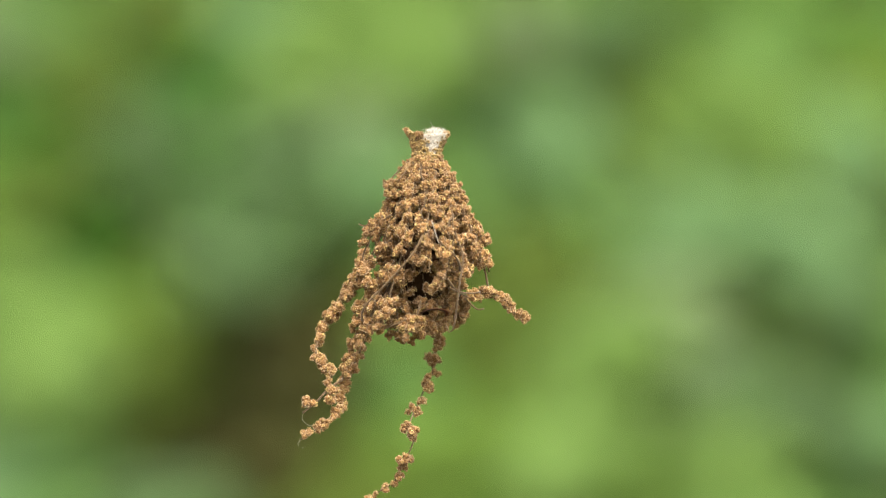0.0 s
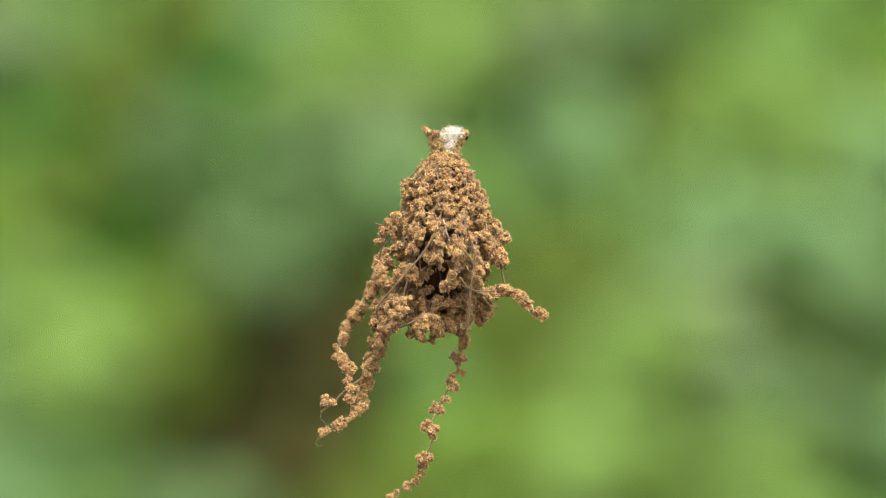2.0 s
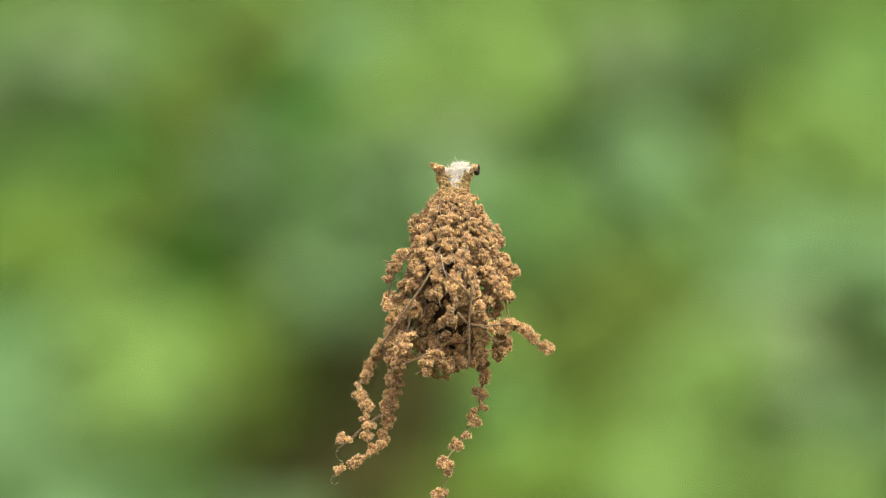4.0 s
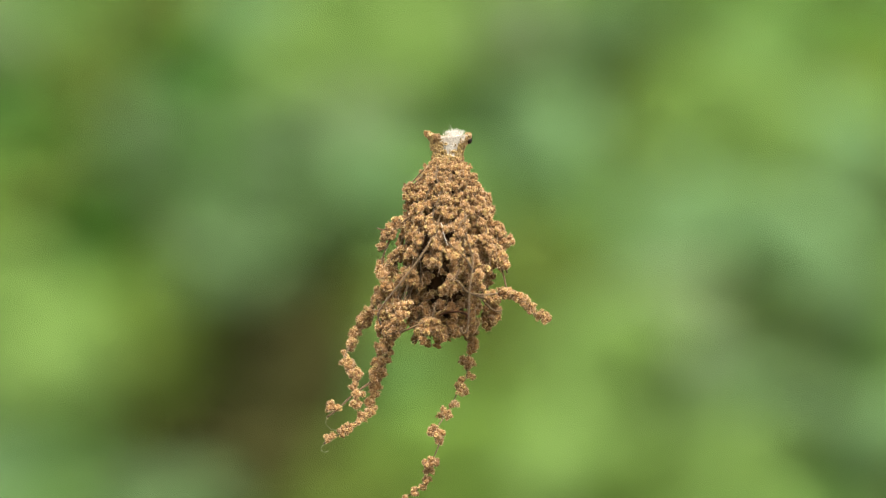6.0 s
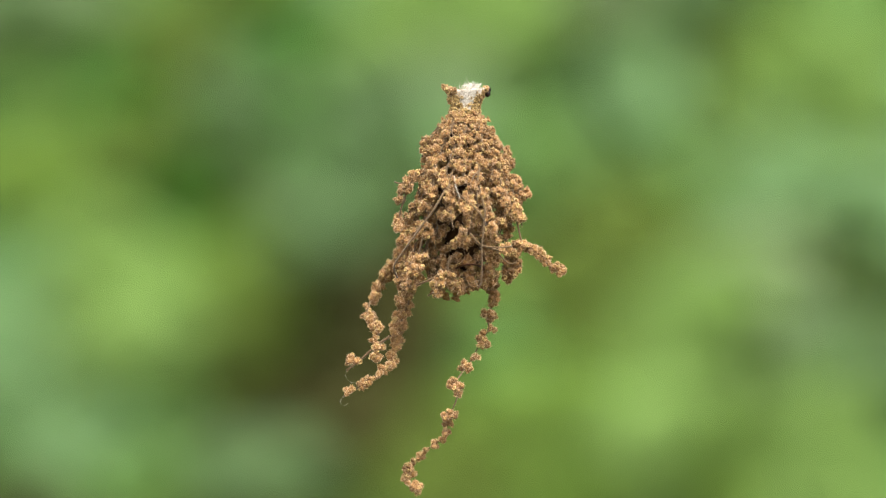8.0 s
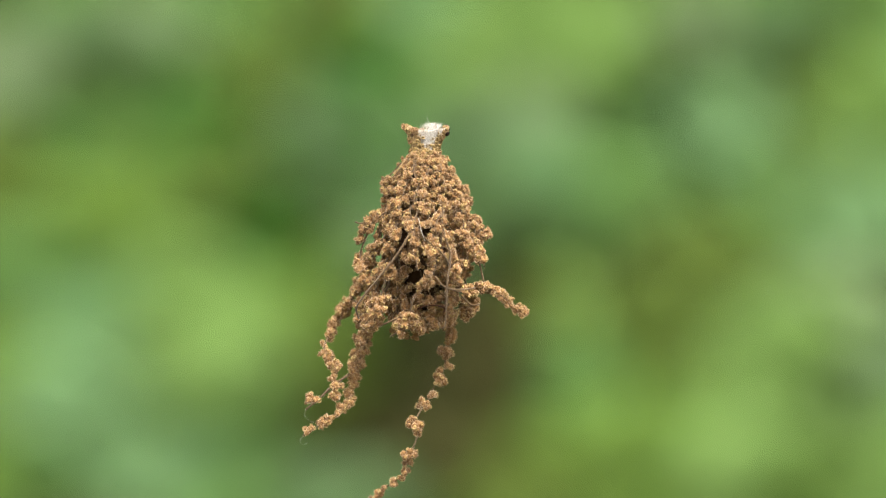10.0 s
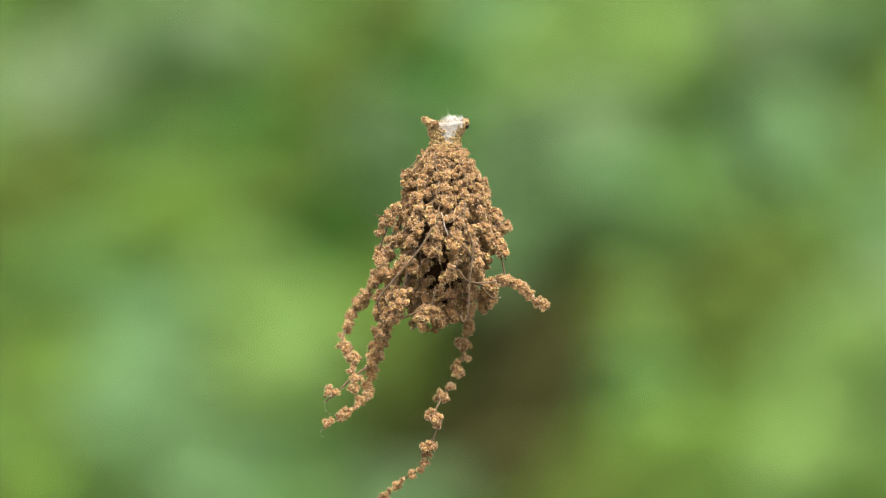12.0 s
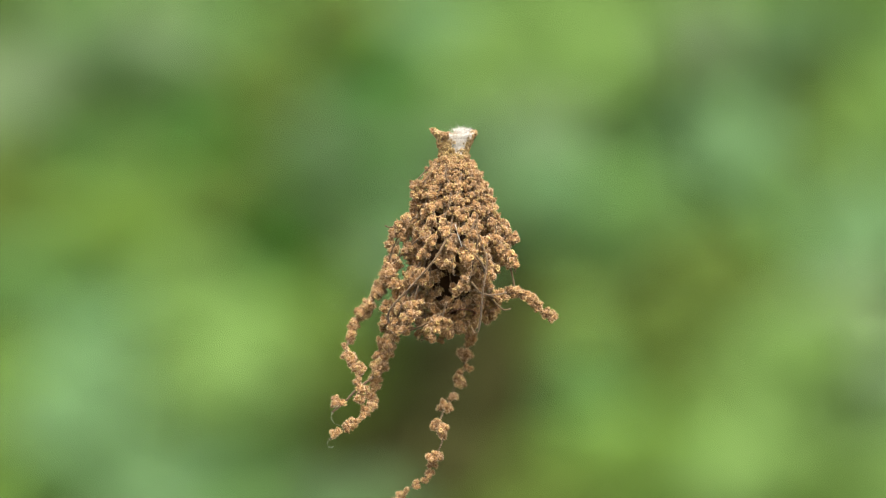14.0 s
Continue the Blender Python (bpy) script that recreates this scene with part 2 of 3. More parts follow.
SHRUBS_GREYISH = [
    (-0.179, 1.521, 0.055, 0.013), (0.324, 1.352, 0.032, 0.017), (-0.241, 1.276, 0.043, 0.010), (-0.484, 1.699, 0.031, 0.010),
    (-0.264, 1.598, 0.015, 0.026), (0.267, 1.378, 0.024, 0.010), (0.356, 1.451, 0.025, 0.010), (0.145, 1.699, 0.029, 0.013),
    (-0.177, 1.480, 0.045, 0.010), (-0.145, 1.592, 0.033, 0.015)]
SHRUBS_LIME = [
    (-0.337, 1.417, 0.030, 0.030), (0.166, 1.412, 0.030, 0.020), (0.119, 1.336, 0.041, 0.024), (-0.385, 1.461, 0.030, 0.030),
    (0.061, 1.744, 0.032, 0.007), (0.104, 1.299, 0.034, 0.010), (-0.086, 1.721, 0.063, 0.024), (-0.013, 1.724, 0.047, 0.024),
    (0.265, 1.603, 0.056, 0.056), (-0.359, 1.383, 0.024, 0.020), (-0.101, 1.664, 0.062, 0.016), (-0.028, 1.672, 0.047, 0.016),
    (-0.376, 1.466, 0.017, 0.027), (0.145, 1.397, 0.049, 0.039), (0.242, 1.326, 0.039, 0.022), (0.255, 1.255, 0.048, 0.014)]
SHRUBS_MID = [
    (-0.394, 1.699, 0.043, 0.027), (0.208, 1.601, 0.016, 0.026), (-0.550, 1.470, 0.041, 0.026), (0.273, 1.274, 0.044, 0.010),
    (0.324, 1.298, 0.035, 0.010), (0.165, 1.574, 0.016, 0.016), (0.382, 1.400, 0.020, 0.020), (-0.311, 1.409, 0.010, 0.015),
    (0.229, 1.370, 0.020, 0.008), (-0.427, 1.649, 0.027, 0.011), (-0.344, 1.251, 0.029, 0.010), (0.301, 1.688, 0.038, 0.019),
    (0.117, 1.526, 0.031, 0.016), (-0.355, 1.322, 0.035, 0.025), (-0.518, 1.601, 0.042, 0.021), (-0.491, 1.303, 0.040, 0.025),
    (-0.161, 1.625, 0.042, 0.021), (0.035, 1.696, 0.032, 0.013), (0.158, 1.521, 0.031, 0.016), (-0.032, 1.375, 0.025, 0.030),
    (0.008, 1.547, 0.031, 0.026), (0.325, 1.247, 0.029, 0.015)]
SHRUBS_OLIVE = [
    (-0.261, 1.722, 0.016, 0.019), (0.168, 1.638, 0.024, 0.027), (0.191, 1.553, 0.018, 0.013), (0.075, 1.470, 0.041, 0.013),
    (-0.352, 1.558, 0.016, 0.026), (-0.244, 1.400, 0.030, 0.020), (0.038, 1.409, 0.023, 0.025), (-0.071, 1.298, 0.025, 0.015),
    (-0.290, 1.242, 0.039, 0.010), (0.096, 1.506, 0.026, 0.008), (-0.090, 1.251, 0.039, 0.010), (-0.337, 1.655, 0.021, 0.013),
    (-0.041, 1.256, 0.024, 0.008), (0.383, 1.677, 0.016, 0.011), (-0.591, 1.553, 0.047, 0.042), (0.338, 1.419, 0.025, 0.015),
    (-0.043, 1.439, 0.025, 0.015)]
SHRUBS_PALE = [
    (-0.582, 1.652, 0.042, 0.018), (-0.069, 1.615, 0.026, 0.018), (-0.445, 1.701, 0.026, 0.016), (-0.539, 1.685, 0.016, 0.011),
    (0.061, 1.707, 0.037, 0.011), (0.183, 1.436, 0.042, 0.030), (0.201, 1.401, 0.022, 0.015)]
SHRUBS_YELLOWGREEN = [
    (-0.281, 1.450, 0.020, 0.015), (0.038, 1.327, 0.025, 0.025), (0.182, 1.354, 0.030, 0.010), (0.402, 1.643, 0.011, 0.016),
    (-0.554, 1.395, 0.040, 0.020), (-0.461, 1.529, 0.041, 0.015), (0.052, 1.252, 0.058, 0.012), (0.174, 1.276, 0.029, 0.010),
    (-0.027, 1.323, 0.020, 0.010), (0.220, 1.654, 0.021, 0.011), (-0.562, 1.294, 0.025, 0.020), (0.209, 1.290, 0.034, 0.015),
    (0.192, 1.241, 0.039, 0.010)]
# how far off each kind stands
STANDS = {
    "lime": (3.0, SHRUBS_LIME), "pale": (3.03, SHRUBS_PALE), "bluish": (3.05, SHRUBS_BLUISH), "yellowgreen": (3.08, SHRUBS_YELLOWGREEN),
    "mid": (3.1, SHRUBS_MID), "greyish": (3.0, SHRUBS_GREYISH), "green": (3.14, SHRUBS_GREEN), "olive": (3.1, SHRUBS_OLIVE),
    "dark": (3.18, SHRUBS_DARK), "dry": (3.22, SHRUBS_BROWN_GAP),
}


def leaf_turn(rng, spread=0.6):
    """A leaf's turn: its face towards the open side and up, its tip any way."""
    face = Vector((rng.uniform(-spread, spread), -1, 0.55 + rng.uniform(-spread, spread))).normalized()
    tip = Vector((rng.uniform(-1, 1), 0, rng.uniform(-1, 0.6)))
    tip = (tip - face * tip.dot(face)).normalized()
    m = Matrix((tip, face.cross(tip), face)).transposed()
    return m.to_4x4()


def shrub(kind, y, row, leaves, rng):
    x, z, rx, rz = row
    y += 0.8 * (z - 1.5)  # the taller stand further back
    foot = Vector((x + rng.uniform(-0.1, 0.1), y + 0.12 + rng.uniform(0, 0.15), 0))
    foot.z = ground_height(foot.x, foot.y) - 0.03
    label, category = SPECIES[kind]
    root = tagged(new("leafy_" + category), label, category, "undergrowth")
    root.location = foot
    top = Vector((x, y + 0.06, z + rz * 0.7)) - foot
    bm = bmesh.new()
    mid = top * 0.5 + Vector((rng.uniform(-0.06, 0.06), rng.uniform(0, 0.08), 0))
    line = spline([(0, 0, 0), mid, top], 0.12)
    tube(bm, line, 0.007, 0.002, 6)
    places = []
    count = round(3.6 * math.pi * (rx + 0.018) * (rz + 0.018) / 0.0011)
    for i in range(max(10, min(count, 110))):
        r, a = math.sqrt((i + 0.5) / max(10, min(count, 110))), i * 2.39996
        p = Vector((x + math.cos(a) * r * rx + rng.uniform(-0.012, 0.012), y + rng.uniform(-0.04, 0.04), z + math.sin(a) * r * rz + rng.uniform(-0.012, 0.012))) - foot
        near = min(line, key=lambda q: (q - p + Vector((0, 0, 0.04))).length)
        tube(bm, spline([near, (near + p) * 0.5 + Vector((0, 0, 0.01)), p], 0.04), 0.002, 0.0012, 4)
        places.append(p)
    part("stem", mesh_of("shrub_stem", bm, TWIG), root)
    for p in places:
        ob = part("leaf", rng.choice(leaves), root)
        size = rng.uniform(0.045, 0.066)
        m = leaf_turn(rng)
        ob.matrix_basis = Matrix.Translation(p - (m.to_3x3() @ Vector((size * 0.45, 0, 0)))) @ m @ Matrix.Scale(size, 4)


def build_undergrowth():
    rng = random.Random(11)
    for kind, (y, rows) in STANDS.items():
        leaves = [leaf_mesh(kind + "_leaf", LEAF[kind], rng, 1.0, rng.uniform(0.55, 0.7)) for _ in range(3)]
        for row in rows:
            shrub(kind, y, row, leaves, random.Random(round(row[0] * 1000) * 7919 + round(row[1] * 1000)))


def build_thicket():
    """The uncountable rest of the leaves on the bank."""
    rng = random.Random(5)
    verts, faces, mats = [], [], []
    for i in range(13000):
        x, y = rng.gauss(0, 1.25), rng.uniform(3.5, 5.5)
        z = ground_height(x, y) + rng.uniform(0.03, 0.28)
        m = Matrix.Translation((x, y - 0.12, z)) @ leaf_turn(rng, 0.8) @ Matrix.Scale(rng.uniform(0.05, 0.1), 4)
        k = len(verts)
        for t, w, h in ((0, 0, 0), (0.35, 0.27, 0.05), (0.35, 0, -0.02), (0.35, -0.27, 0.05), (0.7, 0.2, -0.02), (0.7, 0, -0.09), (0.7, -0.2, -0.02), (1, 0, -0.2)):
            verts.append(m @ Vector((t - 0.5, w, h)))
        faces += [(k, k + 2, k + 1), (k, k + 3, k + 2), (k + 1, k + 2, k + 5, k + 4), (k + 2, k + 3, k + 6, k + 5), (k + 4, k + 5, k + 7), (k + 5, k + 6, k + 7)]
        mats += [rng.choice((0, 0, 0, 1, 1, 2))] * 6
    me = bpy.data.meshes.new("thicket")
    me.from_pydata(verts, [], faces)
    for kind in ("mid", "yellowgreen", "lime"):
        me.materials.append(LEAF[kind])
    me.polygons.foreach_set("material_index", mats)
    tagged(new("thicket_leaves", me), "dense mixed green leaves covering the bank", "foliage", "", "stuff")


build_undergrowth()
build_thicket()

# ---- the hanging case: a bag of dried oak catkins drawn together with silk ----
# its own scale: 1 unit is a tenth of a millimetre; x across, z up, y away from the camera
U = 1e-4


def at(x, up, out):
    """A place on the case: across, up from its waist, out towards the viewer."""
    return Vector((x, -out, up)) * U


def anther(bm, c, facing, size, rim, dish):
    """An open anther: a small cup with a thick rim, split on one side."""
    turn = facing.to_track_quat("Z", "Y").to_matrix()
    spin = 5.1 * c.x / U + 3.7 * c.z / U
    ring = [turn @ Vector((math.cos(a + spin), math.sin(a + spin) * 0.74, 0.22 * math.sin(2 * a))) * size for a in (0.35 + 0.7 * k for k in range(9))]
    before = len(bm.faces)
    tube(bm, [c + p for p in ring], 0.3 * size, 0.26 * size, 5)
    bm.faces.ensure_lookup_table()
    for f in bm.faces[before:]:
        f.material_index = rim
    low = bm.verts.new(c - facing * size * 0.6)
    edge = [bm.verts.new(c + p) for p in ring]
    for a, b in zip(edge, edge[1:] + edge[:1]):
        bm.faces.new((a, b, low)).material_index = dish


def flower_mesh(rng, rich=True, lobes=4, radius=13.0):
    """A cluster of woolly, ruffled balls with open golden anthers between them."""
    bm = bmesh.new()
    r = radius * U
    balls = []
    while len(balls) < lobes:
        way = max((sprinkle(rng) for _ in range(7)), key=lambda w: min([(w - o[0]).length for o in balls] + [3]))
        size = r * rng.uniform(0.40, 0.54)
        c = way * r * rng.uniform(0.5, 0.74)
        made = bmesh.ops.create_icosphere(bm, subdivisions=3 if rich else 2, radius=size, matrix=Matrix.Translation(c))["verts"]
        for v in made:
            v.co += (v.co - c) * (0.38 * noise.noise(v.co / (4 * U)) + 0.12 * noise.noise(v.co / (1.6 * U)) + rng.uniform(-0.06, 0.06))
        balls.append((way, c, size, [v.co.copy() for v in made]))
    tube(bm, [Vector((0, 0, -r * 0.5)), Vector((0, 0, r * 0.5))], r * 0.2, r * 0.2, 6)
    for way, c, size, skin in balls:
        tube(bm, [Vector((0, 0, 0)), c], r * 0.14, r * 0.12, 5)
    for f in bm.faces:
        f.material_index = 0
    for i in range(rng.randint(4, 7) if rich else 2):
        way, c, size, skin = rng.choice(balls)
        side = (way + sprinkle(rng) * 1.1).normalized()
        anther(bm, c + side * size * 1.28, (side + sprinkle(rng) * 0.8).normalized(), rng.uniform(0.21, 0.31) * r, 1, 0)
    if rich:
        for way, c, size, skin in balls:
            for i in range(150):
                root = rng.choice(skin)
                out = (root - c).normalized()
                lean = (out + sprinkle(rng) * 0.75).normalized()
                pale = i % 6 < 5
                hair(bm, root - out * 0.04 * r, lean, r * (rng.uniform(0.1, 0.4) if pale else rng.uniform(0.1, 0.2)), r * (0.022 if pale else 0.045), 2 if pale else 0)
    me = mesh_of("flower", bm, FUZZ, ANTHER, HAIR)
    for p in me.polygons:
        p.use_smooth = p.material_index == 1
    return me


rng_case = random.Random(21)
FLOWERS = [flower_mesh(rng_case, True, 3 + i % 3) for i in range(12)]
PLAIN_FLOWERS = [flower_mesh(rng_case, False) for _ in range(4)]

case = tagged(new("bagworm_case"), "bagworm case of dried tan oak catkins and white silk", "insect case")
count_flowers = 0
buried = []


def put_flower(place, size, parent, shown, rng):
    """A flower cluster as a part while it shows; the buried rest goes into one mesh."""
    global count_flowers
    m = Matrix.Translation(place) @ Euler((rng.uniform(0, 6.3), rng.uniform(0, 6.3), rng.uniform(0, 6.3))).to_matrix().to_4x4() @ Matrix.Scale(size, 4)
    if shown and count_flowers < 900:
        ob = part("flower", rng.choice(FLOWERS), parent)
        ob.matrix_basis = m
        count_flowers += 1
    else:
        buried.append((rng.choice(PLAIN_FLOWERS if not shown else FLOWERS), m))


def keep(p):
    """Leaves the wide dark hollow under the bag and small gaps in its front open."""
    x, out, up = p.x / U, -p.y / U, p.z / U
    return not any(out > deep and ((x - a) / c) ** 2 + ((up - b) / d) ** 2 < 1 for a, b, c, d, deep in HOLLOWS)


# across, up, half width, half height, and how far out it starts
HOLLOWS = ((-4, -262, 38, 42, 12), (14, -300, 28, 20, 14), (2, -148, 8, 9, 60), (-22, -225, 15, 18, 40), (20, -215, 10, 14, 52),
           (-44, -222, 9, 14, 38), (48, -190, 9, 14, 34), (-46, -160, 9, 11, 38),
           (-62, -205, 10, 15, 10), (-80, -245, 12, 15, -10), (-58, -268, 11, 13, 5), (-90, -200, 8, 13, -20), (-46, -292, 10, 10, 10), (72, -225, 12, 16, -10))


def catkin(points, rng, thick=2.6, start=0.0, end=1.0, gap=15.0, sizes=(0.6, 0.9), offset=6.0, shown=True, label="", knot=(1, 3), trim=False, clear=False, knots=()):
    """A dry catkin: a thin hairy stem with flowers along it from start to end of its length, or at the knots (up, across, size).
    trim: it ends where a hollow begins. clear: it stands before the hollows."""
    line = spline([at(*p) for p in points], 6 * U)
    if trim:
        line = line[:max(6, next((i for i, p in enumerate(line) if not keep(p)), len(line)))]
    bm = bmesh.new()
    tube(bm, line, thick * U, thick * 0.75 * U, 7, 0, 0.15, rng)
    for p in line:
        for _ in range(5):
            way = sprinkle(rng)
            hair(bm, p + way * thick * 0.7 * U, way, rng.uniform(1.5, 4.2) * U, 0.2 * U, 1)
    ob = part("catkin", mesh_of("catkin_stem", bm, STEM, HAIR), case, label)
    for up, across, size in knots:
        p = min(line, key=lambda q: abs(q.z / U - up))
        put_flower(p + at(across, 0, rng.uniform(-2, 4)), size, ob, shown, rng)
    if knots:
        return ob
    run, wait = gap, gap
    for i in range(1, len(line)):
        run += (line[i] - line[i - 1]).length / U
        t = i / (len(line) - 1)
        if t < start or t > end or run < wait:
            continue
        run, wait = 0, gap * rng.uniform(0.7, 1.35)
        way = sprinkle(rng)
        for k in range(rng.randint(*knot)):
            p = line[i] + way * offset * rng.uniform(0.6, 1.2) * U
            if clear or keep(p):
                put_flower(p, rng.uniform(*sizes) * min(1, max(0.5, -p.z / U / 95)), ob, shown, rng)
            way = (sprinkle(rng) * 0.8 - way).normalized()
    return ob


def girth(up):
    """The bag's radius at a height."""
    table = ((10, 21), (0, 21), (-15, 26), (-30, 37), (-60, 55), (-100, 78), (-150, 97), (-200, 92), (-250, 78), (-300, 56), (-340, 30))
    for (a, ra), (b, rb) in zip(table, table[1:]):
        if b <= up <= a:
            return ra + (rb - ra) * (a - up) / (a - b)
    return table[0][1] if up > 0 else table[-1][1]


def build_core():
    """The silk-bound bag inside, its brown darkened as shade between the catkins, lumpy with soil and scraps."""
    bm = bmesh.new()
    rings = []
    n = 56
    for i in range(44):
        up = 8 - i * 7
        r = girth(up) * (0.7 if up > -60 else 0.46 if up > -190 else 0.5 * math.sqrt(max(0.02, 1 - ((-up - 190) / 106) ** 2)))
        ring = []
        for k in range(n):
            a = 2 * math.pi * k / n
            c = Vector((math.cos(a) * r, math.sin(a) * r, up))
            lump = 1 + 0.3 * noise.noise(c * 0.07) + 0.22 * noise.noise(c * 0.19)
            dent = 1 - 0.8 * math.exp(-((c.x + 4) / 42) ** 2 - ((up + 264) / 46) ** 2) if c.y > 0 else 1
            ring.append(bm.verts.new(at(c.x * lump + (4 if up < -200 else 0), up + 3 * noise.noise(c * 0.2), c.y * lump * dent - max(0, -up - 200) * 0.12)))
        rings.append(ring)
    for a, b in zip(rings, rings[1:]):
        for k in range(n):
            bm.faces.new((a[k], b[k], b[(k + 1) % n], a[(k + 1) % n]))
    bm.faces.new(rings[0])
    bm.faces.new(rings[-1][::-1])
    part("inner_bag", mesh_of("inner_bag", bm, CORE), case, "brown silk-bound inner bag, darkened for the shade in the gaps")


def build_drape(rng):
    """Catkins draped down all round the bag, crossing and straggling."""
    for k in range(64):
        az = k * 2.39996
        front = math.sin(az) > -0.25
        top, low = -9 - rng.random() * 60, rng.uniform(-335, -215)
        if k % 3 == 0:
            low = rng.uniform(-240, -110)
        out = rng.uniform(0.6, 1.04) if k < 44 else rng.uniform(0.3, 0.58)
        if k >= 44:
            low = rng.uniform(-338, -305)
        drift = rng.uniform(-0.35, 0.35) if k % 3 else rng.uniform(-0.9, 0.9)
        side = math.cos(az + drift)
        low = max(low, -268 - rng.uniform(0, 20) if side > 0.6 else -322 - rng.uniform(0, 14) if side > -0.1 else -335)
        flare = rng.choice((0, 0, 0, 8, 14))
        pts = []
        n = 8
        for i in range(n + 1):
            t = i / n
            up = top + (low - top) * t + rng.uniform(-4, 4)
            a = az + drift * t + rng.uniform(-0.09, 0.09)
            cut = 1 - 0.1 * max(0, math.cos(a - 0.75)) ** 2 * max(0, 1 - abs(up + 95) / 50)
            r = girth(up) * out * cut * (1 - 0.09 * abs(math.cos(a)) ** 4) + rng.uniform(-7, 7) * min(1, t * 3) + flare * t * t
            pts.append((math.cos(a) * r - max(0, -up - 200) * 0.14, up, math.sin(a) * r + 3))
        catkin(pts, rng, rng.uniform(1.3, 1.9), 0.02, 1.0, 19, (0.5, 0.86), rng.uniform(5, 12), front, "", (1, 2), True)


def build_free_catkins(rng):
    """The catkins that stand clear of the bag."""
    # the loop and the two long ends on one side
    catkin([(-80, -165, -70), (-97, -225, -98), (-115, -265, -110), (-137, -298, -112), (-158, -332, -100), (-171, -362, -82), (-160, -382, -65), (-150, -400, -52), (-158, -420, -50)],
           rng, 1.9, 0.05, 1.0, 14, (0.58, 0.84), 4.5, True, "", (1, 2), clear=True)
    catkin([(-60, -230, 30), (-84, -300, -15), (-100, -355, -42), (-115, -388, -50), (-131, -408, -50)], rng, 2.2, 0.15, 1.0, 16, (0.6, 0.86), 5.5, True, "", (1, 2), clear=True)
    bare = catkin([(-131, -408, -50), (-161, -430, -46), (-183, -450, -40), (-207, -469, -36)], rng, 2.3, 0.99, 0.98)
    for x, up, out, s in ((-197, -451, -38, 1.0), (-156, -444, -44, 0.85), (-150, -428, -40, 0.9)):
        put_flower(at(x, up, out), s, bare, True, rng)
    catkin([(-60, -230, 10), (-85, -290, -25), (-106, -335, -50), (-115, -390, -70), (-124, -443, -72), (-139, -465, -48), (-179, -494, -32), (-213, -516, -28)],
           rng, 1.9, 0.15, 1.0, 14, (0.58, 0.84), 4.5, True, "", (1, 2), clear=True)
    catkin([(-70, -200, 40), (-92, -270, 15), (-104, -320, -8), (-112, -350, -20)], rng, 1.8, 0.1, 1.0, 16, (0.64, 1.0), 9, True, "", (1, 2))
    # the long tail
    catkin([(40, -290, -40), (50, -307, -62), (52, -347, -72), (43, -371, -74), (45, -393, -72), (32, -415, -68), (12, -454, -58), (1, -467, -46),
            (-16, -494, -20), (-10, -509, -8), (-17, -531, -6), (-24, -546, -10), (-29, -568, -20), (-40, -590, -32), (-60, -606, -46), (-80, -623, -58),
            (-95, -640, -66), (-99, -660, -68), (-84, -680, -68)], rng, 1.4,
           knots=((-302, -2, 0.78), (-314, 2, 0.80), (-326, -2, 0.80), (-338, 2, 0.84), (-349, 0, 0.72), (-368, -5, 0.87), (-373, 7, 0.84), (-391, 6, 0.64), (-411, -4, 0.87),
                  (-418, 5, 0.94), (-444, 4, 0.71), (-459, -6, 0.84), (-464, 5, 0.73), (-490, -5, 0.78), (-499, 4, 0.94), (-511, 1, 0.69), (-545, 4, 0.84), (-553, -6, 0.69),
                  (-564, 0, 0.71), (-575, 1, 0.67), (-590, 3, 0.60), (-599, 0, 0.65), (-608, -3, 0.60), (-619, 0, 0.65), (-630, -2, 0.65), (-643, -2, 0.78), (-655, 4, 0.87),
                  (-663, -4, 0.78), (-674, 5, 0.87), (-681, 0, 0.69)))
    # the arm that stands off
    catkin([(20, -246, 80), (62, -259, 62), (97, -249, 58), (117, -254, 58), (132, -262, 60), (142, -279, 60), (157, -289, 60), (176, -295, 60)],
           rng, 1.8, 0.3, 1.0, 11, (0.6, 0.82), 4.5, True, "", (1, 2), clear=True)
    catkin([(2, -138, 84), (8, -172, 96), (12, -202, 97), (6, -228, 94)], rng, 1.5, 0.1, 1.0, 16, (0.7, 1.0), 9, True, "", (1, 2))
    catkin([(26, -150, 84), (34, -186, 92), (40, -220, 84)], rng, 1.5, 0.1, 1.0, 16, (0.7, 1.0), 9, True, "", (1, 2))
    catkin([(-24, -150, 88), (-26, -186, 95), (-22, -220, 94)], rng, 1.5, 0.1, 1.0, 17, (0.7, 1.0), 9, True, "", (1, 2))
    catkin([(-66, -212, 24), (-90, -252, 0), (-106, -284, -22), (-112, -320, -42)], rng, 1.6, 0.15, 1.0, 13, (0.7, 1.0), 9, True, "", (1, 3))
    # single flowers on the dark wall of the hollow
    wall = catkin([(-10, -222, 22), (0, -262, 10), (10, -292, 6)], rng, 1.2, 0.99, 0.98)
    for x, up, out, size in ((-14, -272, 22, 0.9), (6, -280, 26, 1.0), (-2, -246, 30, 0.85), (-18, -296, 16, 0.95), (28, -268, 14, 0.9), (14, -240, 30, 0.85),
                             (-30, -254, 14, 0.9), (10, -302, 8, 0.9), (26, -292, 2, 0.85), (-34, -282, 8, 0.8)):
        put_flower(at(x, up, out), size, wall, True, rng)
